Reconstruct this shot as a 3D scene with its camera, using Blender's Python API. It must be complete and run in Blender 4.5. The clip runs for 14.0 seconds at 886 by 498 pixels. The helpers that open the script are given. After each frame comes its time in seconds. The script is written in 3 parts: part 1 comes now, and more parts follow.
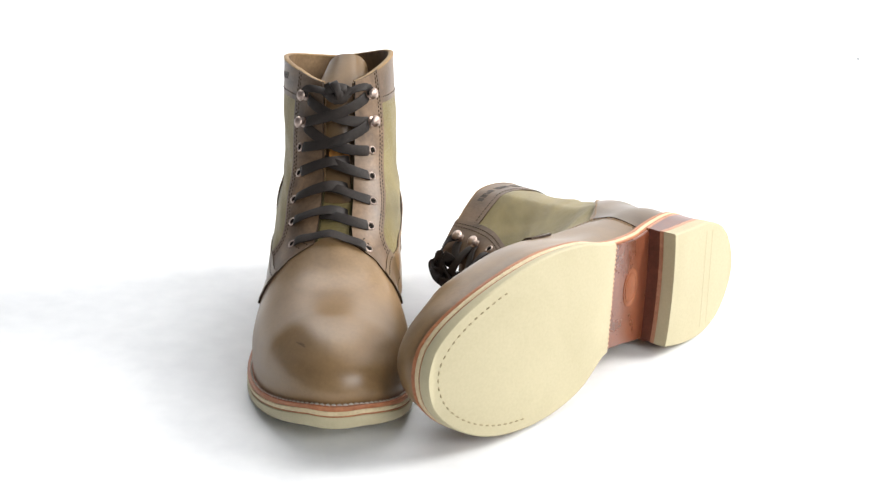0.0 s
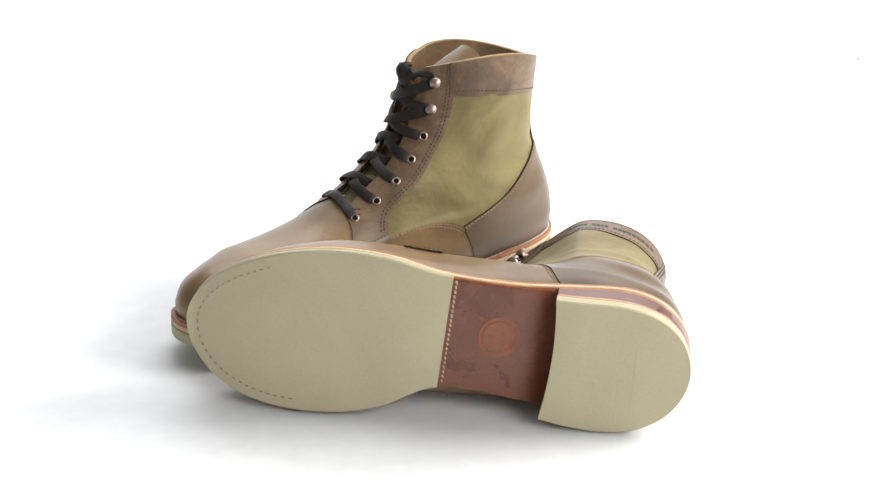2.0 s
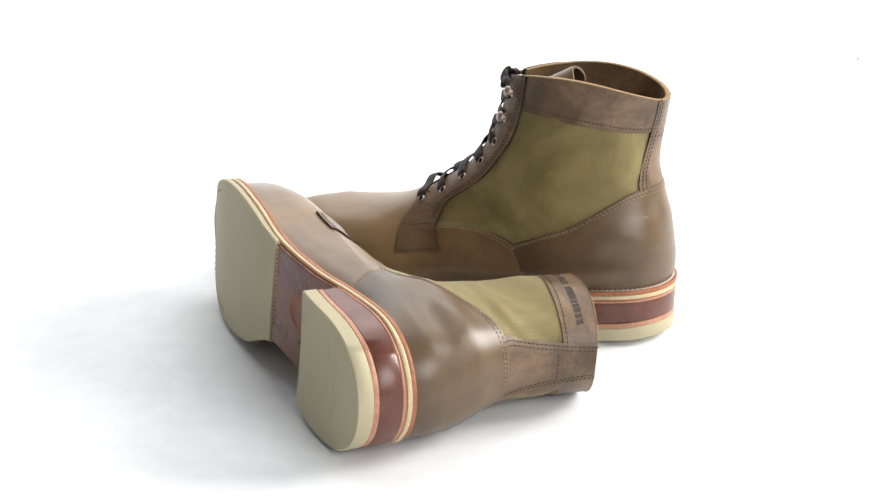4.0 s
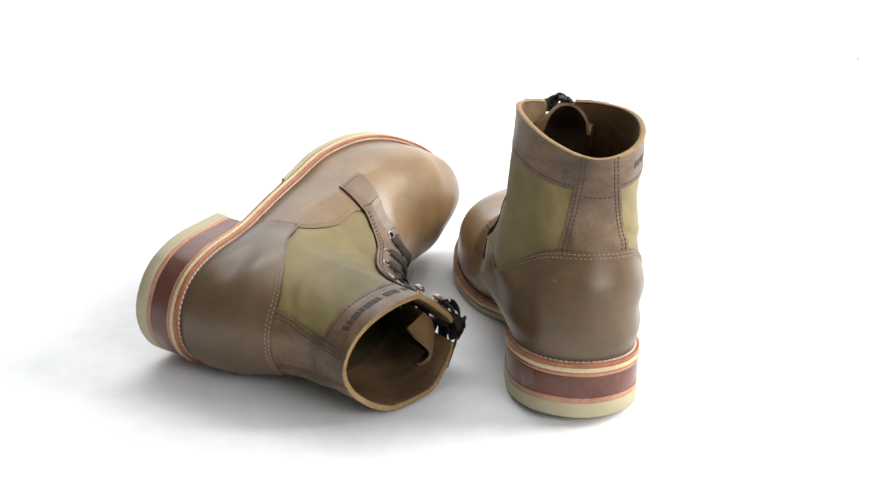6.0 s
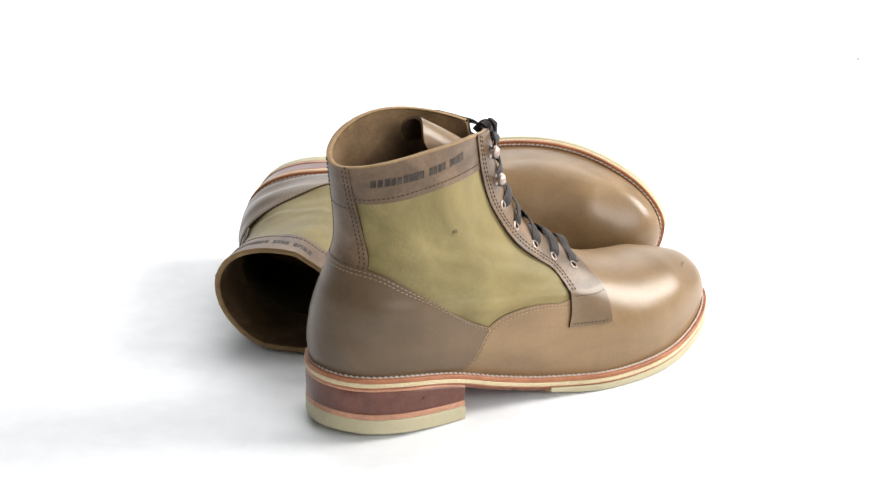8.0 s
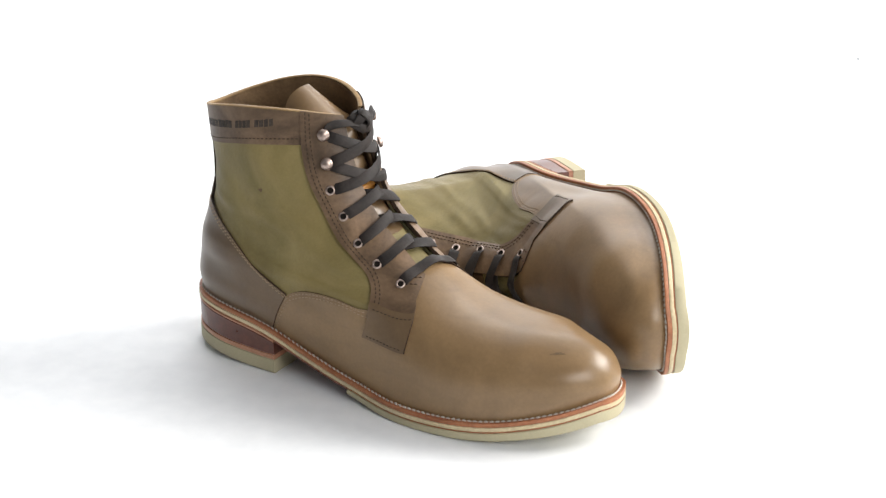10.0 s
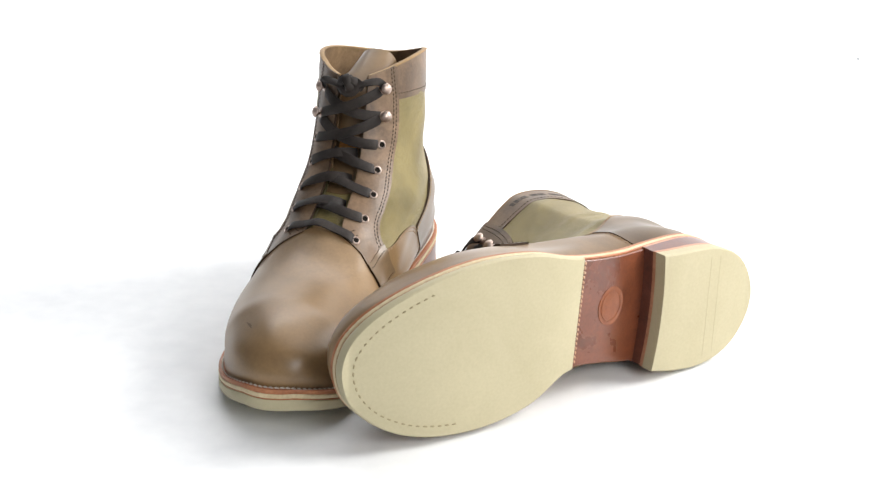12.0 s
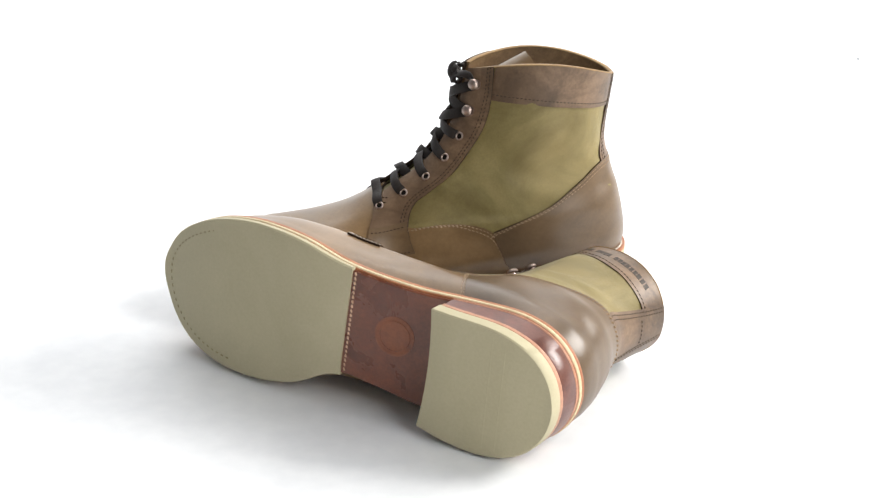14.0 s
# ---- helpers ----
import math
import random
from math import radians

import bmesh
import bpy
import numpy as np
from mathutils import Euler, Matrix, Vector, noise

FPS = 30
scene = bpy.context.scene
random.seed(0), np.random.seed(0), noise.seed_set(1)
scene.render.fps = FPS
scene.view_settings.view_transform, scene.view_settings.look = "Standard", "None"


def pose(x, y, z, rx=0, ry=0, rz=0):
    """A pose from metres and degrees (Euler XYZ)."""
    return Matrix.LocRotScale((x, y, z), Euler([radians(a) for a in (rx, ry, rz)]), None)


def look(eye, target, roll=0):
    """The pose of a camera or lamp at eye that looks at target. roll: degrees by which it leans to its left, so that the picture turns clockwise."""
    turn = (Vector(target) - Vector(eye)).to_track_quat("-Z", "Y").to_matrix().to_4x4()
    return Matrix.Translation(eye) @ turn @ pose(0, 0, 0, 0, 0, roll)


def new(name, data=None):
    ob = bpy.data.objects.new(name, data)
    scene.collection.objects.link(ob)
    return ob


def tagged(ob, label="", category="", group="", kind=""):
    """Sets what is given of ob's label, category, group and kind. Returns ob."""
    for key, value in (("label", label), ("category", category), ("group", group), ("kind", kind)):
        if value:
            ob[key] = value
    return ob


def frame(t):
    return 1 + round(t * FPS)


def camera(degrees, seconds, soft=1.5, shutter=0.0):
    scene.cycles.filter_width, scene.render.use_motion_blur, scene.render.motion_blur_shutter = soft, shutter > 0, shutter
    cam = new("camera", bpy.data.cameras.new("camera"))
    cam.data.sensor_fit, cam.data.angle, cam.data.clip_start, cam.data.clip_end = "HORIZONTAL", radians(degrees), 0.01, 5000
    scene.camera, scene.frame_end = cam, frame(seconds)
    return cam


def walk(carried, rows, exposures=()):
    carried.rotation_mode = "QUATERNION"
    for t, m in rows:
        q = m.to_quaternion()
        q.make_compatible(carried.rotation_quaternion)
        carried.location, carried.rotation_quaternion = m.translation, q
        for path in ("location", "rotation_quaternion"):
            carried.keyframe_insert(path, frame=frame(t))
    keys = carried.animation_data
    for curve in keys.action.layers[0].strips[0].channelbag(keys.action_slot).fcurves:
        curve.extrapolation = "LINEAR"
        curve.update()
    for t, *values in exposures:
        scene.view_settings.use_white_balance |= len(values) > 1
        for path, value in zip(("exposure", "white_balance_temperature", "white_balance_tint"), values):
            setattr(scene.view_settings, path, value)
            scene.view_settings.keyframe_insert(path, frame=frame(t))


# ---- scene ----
cam = camera(31.0, 14.0, soft=1.35)
EYE = (0.0, -1.0548, 0.4671)
TILT, PAN = radians(20.75), radians(-0.03)
VIEW = look(EYE, (EYE[0] + math.sin(PAN) * math.cos(TILT), EYE[1] + math.cos(PAN) * math.cos(TILT), EYE[2] - math.sin(TILT)), 0.78)
walk(cam, [(0.0, VIEW), (14.0, VIEW)])

# ---- light: a white photo studio with soft boxes ----
world = bpy.data.worlds.new("studio")
scene.world = world
world.use_nodes = True
world.node_tree.nodes["Background"].inputs[0].default_value = (0.93, 0.96, 1.0, 1)
world.node_tree.nodes["Background"].inputs[1].default_value = 0.20
scene.view_settings.exposure = 0.0


def softbox(name, eye, target, wide, high, watts, tint=(1, 1, 1)):
    data = bpy.data.lights.new(name, "AREA")
    data.shape, data.size, data.size_y, data.energy, data.color = "RECTANGLE", wide, high, watts, tint
    ob = new(name, data)
    ob.matrix_world = look(eye, target)
    return ob


softbox("key_softbox", (1.45, 0.22, 0.95), (0, 0, 0.05), 0.8, 0.8, 41, (1.0, 0.985, 0.96))
softbox("top_softbox", (0.1, 0.55, 1.7), (0, 0.1, 0), 1.6, 1.2, 10)
softbox("front_softbox", (1.15, -1.5, 1.0), (0, 0, 0.08), 1.2, 0.9, 25)
# unseen lamp, added only to keep the backdrop pure white
softbox("backdrop_light", (0.0, 1.3, 1.9), (0, 2.2, 0.4), 2.4, 0.6, 50)


# ---- materials ----
def material(name, dark, light, rough=0.5, scale=30.0, fine=400.0, bump=0.1, spec=0.5, metal=0.0, detail=6.0, weave=0.0, wear=None, grain=0.35, sheen=0.0, spread=(0.3, 0.72), streak=0.0):
    mat = bpy.data.materials.new(name)
    mat.use_nodes = True
    nodes, links = mat.node_tree.nodes, mat.node_tree.links
    bsdf = nodes["Principled BSDF"]
    coord = nodes.new("ShaderNodeTexCoord")
    big = nodes.new("ShaderNodeTexNoise")
    big.inputs["Scale"].default_value, big.inputs["Detail"].default_value, big.inputs["Roughness"].default_value = scale, detail, 0.6
    big.inputs["Distortion"].default_value = 0.6
    small = nodes.new("ShaderNodeTexNoise")
    small.inputs["Scale"].default_value, small.inputs["Detail"].default_value = fine, 4
    for n in (big, small):
        links.new(coord.outputs["Object"], n.inputs["Vector"])
    ramp = nodes.new("ShaderNodeValToRGB")
    ramp.color_ramp.elements[0].position, ramp.color_ramp.elements[1].position = spread
    ramp.color_ramp.elements[0].color, ramp.color_ramp.elements[1].color = (*dark, 1), (*light, 1)
    links.new(big.outputs["Fac"], ramp.inputs["Fac"])
    mix = nodes.new("ShaderNodeMix")
    mix.data_type, mix.blend_type = "RGBA", "OVERLAY"
    mix.inputs["Factor"].default_value = grain
    links.new(ramp.outputs["Color"], mix.inputs[6])
    links.new(small.outputs["Fac"], mix.inputs[7])
    colour = mix.outputs[2]
    if wear:
        patch = nodes.new("ShaderNodeTexNoise")
        patch.inputs["Scale"].default_value, patch.inputs["Detail"].default_value = scale * 0.4, 3
        links.new(coord.outputs["Object"], patch.inputs["Vector"])
        span = nodes.new("ShaderNodeMapRange")
        span.inputs["From Min"].default_value, span.inputs["From Max"].default_value, span.inputs["To Max"].default_value = 0.45, 0.75, 0.7
        links.new(patch.outputs["Fac"], span.inputs["Value"])
        worn = nodes.new("ShaderNodeMix")
        worn.data_type = "RGBA"
        worn.inputs[7].default_value = (*wear, 1)
        links.new(span.outputs["Result"], worn.inputs["Factor"])
        links.new(colour, worn.inputs[6])
        colour = worn.outputs[2]
    if streak:
        stretch = nodes.new("ShaderNodeMapping")
        stretch.inputs["Scale"].default_value = (14, 14, 60)
        stretch.inputs["Rotation"].default_value = (0.3, 0.5, 0.2)
        links.new(coord.outputs["Object"], stretch.inputs["Vector"])
        lines = nodes.new("ShaderNodeTexNoise")
        lines.inputs["Scale"].default_value, lines.inputs["Detail"].default_value, lines.inputs["Distortion"].default_value = 1.0, 5, 1.2
        links.new(stretch.outputs["Vector"], lines.inputs["Vector"])
        part_of = nodes.new("ShaderNodeMapRange")
        part_of.inputs["From Min"].default_value, part_of.inputs["From Max"].default_value, part_of.inputs["To Max"].default_value = 0.52, 0.72, streak
        links.new(lines.outputs["Fac"], part_of.inputs["Value"])
        rub = nodes.new("ShaderNodeMix")
        rub.data_type = "RGBA"
        rub.inputs[7].default_value = (*dark, 1)
        links.new(part_of.outputs["Result"], rub.inputs["Factor"])
        links.new(colour, rub.inputs[6])
        colour = rub.outputs[2]
    links.new(colour, bsdf.inputs["Base Color"])
    height = small.outputs["Fac"]
    if weave:
        total = None
        for axis in ("X", "Z"):
            wave = nodes.new("ShaderNodeTexWave")
            wave.bands_direction = axis
            wave.inputs["Scale"].default_value = weave
            wave.inputs["Distortion"].default_value = 1.5
            links.new(coord.outputs["Object"], wave.inputs["Vector"])
            if total is None:
                total = wave
            else:
                add = nodes.new("ShaderNodeMath")
                links.new(total.outputs["Fac"], add.inputs[0])
                links.new(wave.outputs["Fac"], add.inputs[1])
                height = add.outputs[0]
    b = nodes.new("ShaderNodeBump")
    b.inputs["Strength"].default_value, b.inputs["Distance"].default_value = bump, 0.0006
    links.new(height, b.inputs["Height"])
    links.new(b.outputs["Normal"], bsdf.inputs["Normal"])
    r = nodes.new("ShaderNodeMapRange")
    r.inputs["To Min"].default_value, r.inputs["To Max"].default_value = rough - 0.08, rough + 0.1
    links.new(big.outputs["Fac"], r.inputs["Value"])
    links.new(r.outputs["Result"], bsdf.inputs["Roughness"])
    bsdf.inputs["Specular IOR Level"].default_value, bsdf.inputs["Metallic"].default_value = spec, metal
    bsdf.inputs["Sheen Weight"].default_value = sheen
    return mat


LEATHER = material("oiled leather", (0.100, 0.059, 0.027), (0.270, 0.168, 0.079), 0.33, 9, 450, 0.06, 0.5, wear=(0.215, 0.132, 0.060), grain=0.16, spread=(0.30, 0.70), streak=0.22)
COUNTER = material("dark oiled leather", (0.058, 0.036, 0.019), (0.165, 0.104, 0.053), 0.33, 10, 450, 0.06, 0.5, wear=(0.145, 0.089, 0.045), grain=0.16, spread=(0.30, 0.70), streak=0.25)
TRIM = material("trim leather", (0.064, 0.038, 0.020), (0.215, 0.133, 0.075), 0.42, 28, 450, 0.2, 0.45, wear=(0.19, 0.118, 0.068), spread=(0.34, 0.68), streak=0.5)
EDGE = material("cut leather edge", (0.022, 0.013, 0.008), (0.055, 0.031, 0.017), 0.7, 80, 600, 0.2, 0.3)
CANVAS = material("waxed canvas", (0.115, 0.088, 0.026), (0.285, 0.228, 0.090), 0.55, 18, 700, 0.2, 0.35, weave=420, sheen=0.1, grain=0.16, wear=(0.250, 0.178, 0.058))
LINING = material("tan leather lining", (0.080, 0.047, 0.022), (0.215, 0.133, 0.066), 0.65, 30, 500, 0.15, 0.3)
# olive lining below the collar, the shaft's inner shade put into its colour
SHADED_CLOTH = material("olive cloth lining with painted shade", (0.058, 0.050, 0.023), (0.105, 0.091, 0.044), 0.9, 40, 600, 0.2, 0.1, weave=420)
INNER = material("flesh side of the tongue", (0.055, 0.035, 0.021), (0.115, 0.072, 0.043), 0.8, 40, 600, 0.15, 0.2)
INSOLE = material("insole leather", (0.20, 0.12, 0.05), (0.34, 0.22, 0.10), 0.6, 30, 500, 0.1, 0.3)
LACE = material("waxed lace leather", (0.012, 0.009, 0.008), (0.032, 0.024, 0.020), 0.6, 60, 500, 0.3, 0.28)
SAND = material("sand rubber", (0.40, 0.353, 0.225), (0.46, 0.41, 0.27), 0.6, 12, 500, 0.03, 0.35, grain=0.08)
CREAM = material("cream midsole", (0.50, 0.40, 0.24), (0.60, 0.50, 0.32), 0.55, 40, 500, 0.08, 0.35)
ORANGE = material("natural welt leather", (0.27, 0.095, 0.040), (0.41, 0.165, 0.075), 0.5, 60, 500, 0.12, 0.4)
STACK = material("stacked leather", (0.085, 0.026, 0.016), (0.15, 0.05, 0.03), 0.3, 60, 500, 0.08, 0.55)
SHANK = material("red-brown sole leather", (0.10, 0.028, 0.013), (0.20, 0.062, 0.028), 0.28, 35, 500, 0.08, 0.55)
EMBLEM = material("stamped leather", (0.17, 0.050, 0.020), (0.27, 0.088, 0.035), 0.35, 60, 500, 0.2, 0.5)
THREAD = material("white thread", (0.52, 0.48, 0.42), (0.66, 0.62, 0.55), 0.7, 200, 900, 0.2, 0.3)
SEAM = material("dark brown thread", (0.040, 0.027, 0.017), (0.070, 0.047, 0.030), 0.7, 200, 900, 0.2, 0.3)
TAN_SEAM = material("tan thread", (0.28, 0.195, 0.12), (0.37, 0.265, 0.17), 0.7, 200, 900, 0.2, 0.3)
METAL = material("antique copper", (0.34, 0.26, 0.22), (0.52, 0.42, 0.37), 0.42, 200, 900, 0.05, 0.5, metal=1.0)
HOLE_SHADE = material("painted dark of a hole", (0.01, 0.008, 0.006), (0.015, 0.012, 0.01), 0.9, 200, 900, 0.0, 0.1)
INK = material("black print", (0.018, 0.014, 0.012), (0.075, 0.055, 0.04), 0.6, 300, 900, 0.1, 0.3)
LABEL = material("amber label", (0.42, 0.17, 0.03), (0.55, 0.25, 0.05), 0.5, 100, 600, 0.05, 0.4)
WHITE = material("white studio paper", (0.80, 0.81, 0.82), (0.84, 0.85, 0.86), 0.7, 3, 60, 0.0, 0.3)


# ---- the studio ----
def sheet(name, rows, mat):
    bm = bmesh.new()
    grid = [[bm.verts.new(p) for p in row] for row in rows]
    for a, b in zip(grid, grid[1:]):
        for i in range(len(a) - 1):
            bm.faces.new((a[i], a[i + 1], b[i + 1], b[i]))
    mesh = bpy.data.meshes.new(name)
    bm.to_mesh(mesh)
    bm.free()
    mesh.materials.append(mat)
    mesh.polygons.foreach_set("use_smooth", [True] * len(mesh.polygons))
    return new(name, mesh)


SPECK = (0.5011, 0.8478, 0.0022)


def sweep_rows():
    profile = [(-3.0, 0.0), (-1.0, 0.0), (0.0, 0.0), (1.2, 0.0)]
    profile += [(1.2 + 0.9 * math.sin(radians(a)), 0.9 - 0.9 * math.cos(radians(a))) for a in range(10, 91, 10)] + [(2.1, 3.0)]
    return [[(x, y, z) for x in np.linspace(-3.5, 3.5, 15)] for y, z in profile]


tagged(sheet("backdrop", sweep_rows(), WHITE), "seamless white paper sweep of a photo studio", "backdrop", kind="structure")

# grey dot, set and sized on the paper to fit the camera's view
bm = bmesh.new()
bmesh.ops.create_icosphere(bm, subdivisions=2, radius=0.0026)
for v in bm.verts:
    v.co = (v.co.x * (1 + 0.25 * noise.noise(v.co * 900)), v.co.y, v.co.z * 0.85)
mesh = bpy.data.meshes.new("lint_speck")
bm.to_mesh(mesh)
bm.free()
mesh.materials.append(material("speck grey", (0.45, 0.46, 0.47), (0.55, 0.56, 0.57), 0.9, 300, 900, 0.1, 0.2))
speck = tagged(new("lint_speck", mesh), "tiny grey speck, placed on the white paper to fit the camera's view", "lint")
speck.location = SPECK

# ---- the boot's form, in millimetres: x from heel to toe, lateral side, z up ----
def curve(xs, ys):
    xs, ys = np.array(xs, float), np.array(ys, float)
    d = np.gradient(ys, xs, axis=0)

    def at(x):
        x = np.clip(np.asarray(x, float), xs[0], xs[-1])
        i = np.clip(np.searchsorted(xs, x, "right") - 1, 0, len(xs) - 2)
        h = xs[i + 1] - xs[i]
        t = (x - xs[i]) / h
        if ys.ndim > 1:
            h, t = h[..., None], t[..., None]
        return (2 * t**3 - 3 * t**2 + 1) * ys[i] + (t**3 - 2 * t**2 + t) * h * d[i] + (3 * t**2 - 2 * t**3) * ys[i + 1] + (t**3 - t**2) * h * d[i + 1]
    return at


LEVELS = [0, .06, .12, .18, .25, .32, .40, .47, .54, .60, .67, .74, .81, .87, .93, 1.0]
FRONT_X = curve(LEVELS, [314.5, 315, 309.5, 301, 288, 271, 250, 228, 207, 189, 170, 155, 143, 134, 127, 121])
FRONT_Z = curve(LEVELS, [29, 38, 49.7, 58.0, 63.8, 66.2, 67.0, 69.8, 76, 85.5, 98, 109, 122, 138, 157, 180])
BACK_X = curve(LEVELS, [0, -1.5, -1.5, -1, 0, 1.2, 3, 5, 8, 10.5, 13, 15, 15, 14, 12.4, 10.5])
BACK_Z = curve(LEVELS, [42, 49, 55.5, 61.5, 67, 74, 82, 90, 98, 106, 115, 124, 134, 145, 157.5, 173.5])
FEATHER = curve([-8, 40, 75, 109, 145, 182, 220, 258, 290, 315], [43.5, 40.0, 33.8, 23.5, 15.5, 12, 12, 15, 22, 30])
GIRTH = [0, .06, .12, .18, .25, .40, .54, .67, .81, 1.0]
LAT = [[73, 59, 46.5, 40.5, 40, 43, 51, 55.5, 58.5, 60, 62], [75, 61, 51, 45, 44, 46, 51, 56, 58, 60, 66], [78, 63, 54, 48, 46, 45, 48, 52, 53, 56, 66],
       [77, 61, 54, 48, 46, 45, 46, 46, 44, 42, 41], [76, 60, 54, 48, 45, 45, 44, 42, 36, 26, 22], [70, 61, 54, 49, 46, 44, 44, 44, 42, 35, 32],
       [60, 53, 49, 46, 44, 43, 42, 42, 42, 42, 40], [48, 47, 45, 43, 42, 41, 40, 40, 41, 42, 42], [42, 42, 42, 41, 41, 40.5, 39, 38, 38, 38, 38], [40, 40, 40, 39.5, 39, 38.5, 37.5, 36, 34, 33, 32]]
MED = [[73, 61, 47.5, 36, 27, 24.5, 41, 53, 61, 68, 72], [75, 61, 51, 43, 38, 37, 48, 57, 63, 67, 74], [78, 63, 54, 48, 46, 46, 51, 55, 58, 62, 70]] + LAT[3:]
STEPS = np.linspace(0, 1, 11)
LAT_V, MED_V = curve(GIRTH, LAT), curve(GIRTH, MED)


def rowlook(table, s):
    f = np.clip(s, 0, 1) * 10
    i = np.clip(f.astype(int), 0, 9)
    t = f - i
    get = lambda k: np.take_along_axis(table, np.clip(k, 0, 10)[..., None], -1)[..., 0]
    p0, p1, p2, p3 = get(i - 1), get(i), get(i + 1), get(i + 2)
    return 0.5 * (2 * p1 + (p2 - p0) * t + (2 * p0 - 5 * p1 + 4 * p2 - p3) * t**2 + (3 * p1 - p0 - 3 * p2 + p3) * t**3)


def girth(lat, v, s):
    return np.where(lat >= 0, rowlook(LAT_V(v), s), rowlook(MED_V(v), s))


RIDGE_V = np.linspace(0.06, 1, 200)[::-1]
RIDGE_X = FRONT_X(RIDGE_V)
RIDGE_Z = FRONT_Z(RIDGE_V) - (29 - FEATHER(RIDGE_X)) * np.clip(1 - RIDGE_V / 0.35, 0, 1)


def RIDGE(x):
    return np.interp(x, RIDGE_X, RIDGE_Z)


SHAPE = {"squash": 0.0}  # how far the shaft is sunk towards its medial side, tuned to the camera's view


def surf(phi, v):
    """The upper's surface: phi 0 at the heel's back, pi at the front, below pi lateral and past pi medial; v from sole to collar."""
    phi, v = np.broadcast_arrays(np.asarray(phi, float), np.asarray(v, float))
    s = (1 - np.cos(phi)) / 2
    bx, fx, bz, fz = BACK_X(v), FRONT_X(v), BACK_Z(v), FRONT_Z(v)
    x, z = bx + (fx - bx) * s, bz + (fz - bz) * s
    z = z - (42 - 13 * s - FEATHER(x)) * np.clip(1 - v / 0.35, 0, 1)
    z = z + np.where(np.sin(phi) >= 0, 8.5, 13.0) * np.sin(np.pi * s)**0.8 * np.clip((v - 0.75) / 0.25, 0, 1)
    lat = np.sin(phi)
    y = lat * girth(lat, v, s)
    # forefoot: a rounded section over the sole that closes at the vamp's ridge
    low = np.full(v.shape, 0.06)
    s6 = np.clip((x + 1.5) / 316.5, 0, 1)
    base = 2 * np.sqrt(s6 * (1 - s6)) * girth(lat, low, s6) * np.sign(lat)
    foot = 49 - 9 * s6 - (42 - 13 * s6 - FEATHER(x)) * (1 - 0.06 / 0.35)
    k = np.clip((x - 150) / 45, 0, 1)
    k = k * k * (3 - 2 * k) * (v > 0.06) * np.clip((314 - x) / 45, 0, 1)
    z = z - k * 9 * lat * lat * np.clip((v - 0.12) / 0.15, 0, 1)
    z = z - k * np.maximum(z - RIDGE(x), 0)
    rise = np.clip((z - foot) / np.maximum(RIDGE(x) + 0.8 - foot, 1), 0, 1)
    dome = base * np.sqrt(np.clip(1 - rise**2.3, 0, 1)) * np.tanh(5 * np.abs(lat))
    y = y * (1 - k) + dome * k
    y = y - 7 * np.clip((x - 220) / 90, 0, 1)**1.5 - 2.5 * np.clip((v - 0.45) / 0.3, 0, 1)
    y = y + 6.5 * np.clip((z - 72) / 45, 0, 1) * np.clip((95 - x) / 75, 0, 1)
    sink = SHAPE["squash"] * (0.2 * np.clip((z - 60) / 60, 0, 1) + 4.2 * np.clip((x - 75) / 60, 0, 1) * np.clip((z - 50) / 40, 0, 1) * np.clip((225 - x) / 50, 0, 1))
    y = y - sink * (y + 42)
    if SHAPE["squash"]:  # the side it lies on is pressed flat
        y = np.where(z > 45, np.maximum(y, 0.039 * z - 0.0715 * x - 38.6), y)
    return np.stack([x, y, z], -1)


def skin(phi, v, off=0.0):
    p = surf(phi, v)
    e = 1e-3
    a = surf(np.asarray(phi) + e, v) - surf(np.asarray(phi) - e, v)
    b = surf(phi, np.minimum(np.asarray(v) + e, 1)) - surf(phi, np.maximum(np.asarray(v) - e, 0))
    n = np.cross(b, a)
    n = n / (np.linalg.norm(n, axis=-1, keepdims=True) + 1e-9)
    return p + n * np.asarray(off)[..., None], n


def locate_all(x, z, medial=False):
    """phi and v of the skin's points with those x and z."""
    x, z = np.asarray(x, float), np.asarray(z, float)
    lo, hi = np.zeros(x.shape), np.ones(x.shape)
    for _ in range(22):
        v = (lo + hi) / 2
        s = (x - BACK_X(v)) / (FRONT_X(v) - BACK_X(v))
        phi = np.arccos(1 - 2 * np.clip(s, 0, 1))
        above = (s >= 1) | (surf(TWO_PI - phi if medial else phi, v)[..., 2] > z)
        lo, hi = np.where(above, lo, v), np.where(above, v, hi)
    s = np.clip((x - BACK_X(v)) / (FRONT_X(v) - BACK_X(v)), 0, 0.9999)
    phi = np.arccos(1 - 2 * s)
    return (TWO_PI - phi if medial else phi), v


def locate(x, z, medial=False):
    p, v = locate_all([x], [z], medial)
    return float(p[0]), float(v[0])


TWO_PI = 2 * math.pi


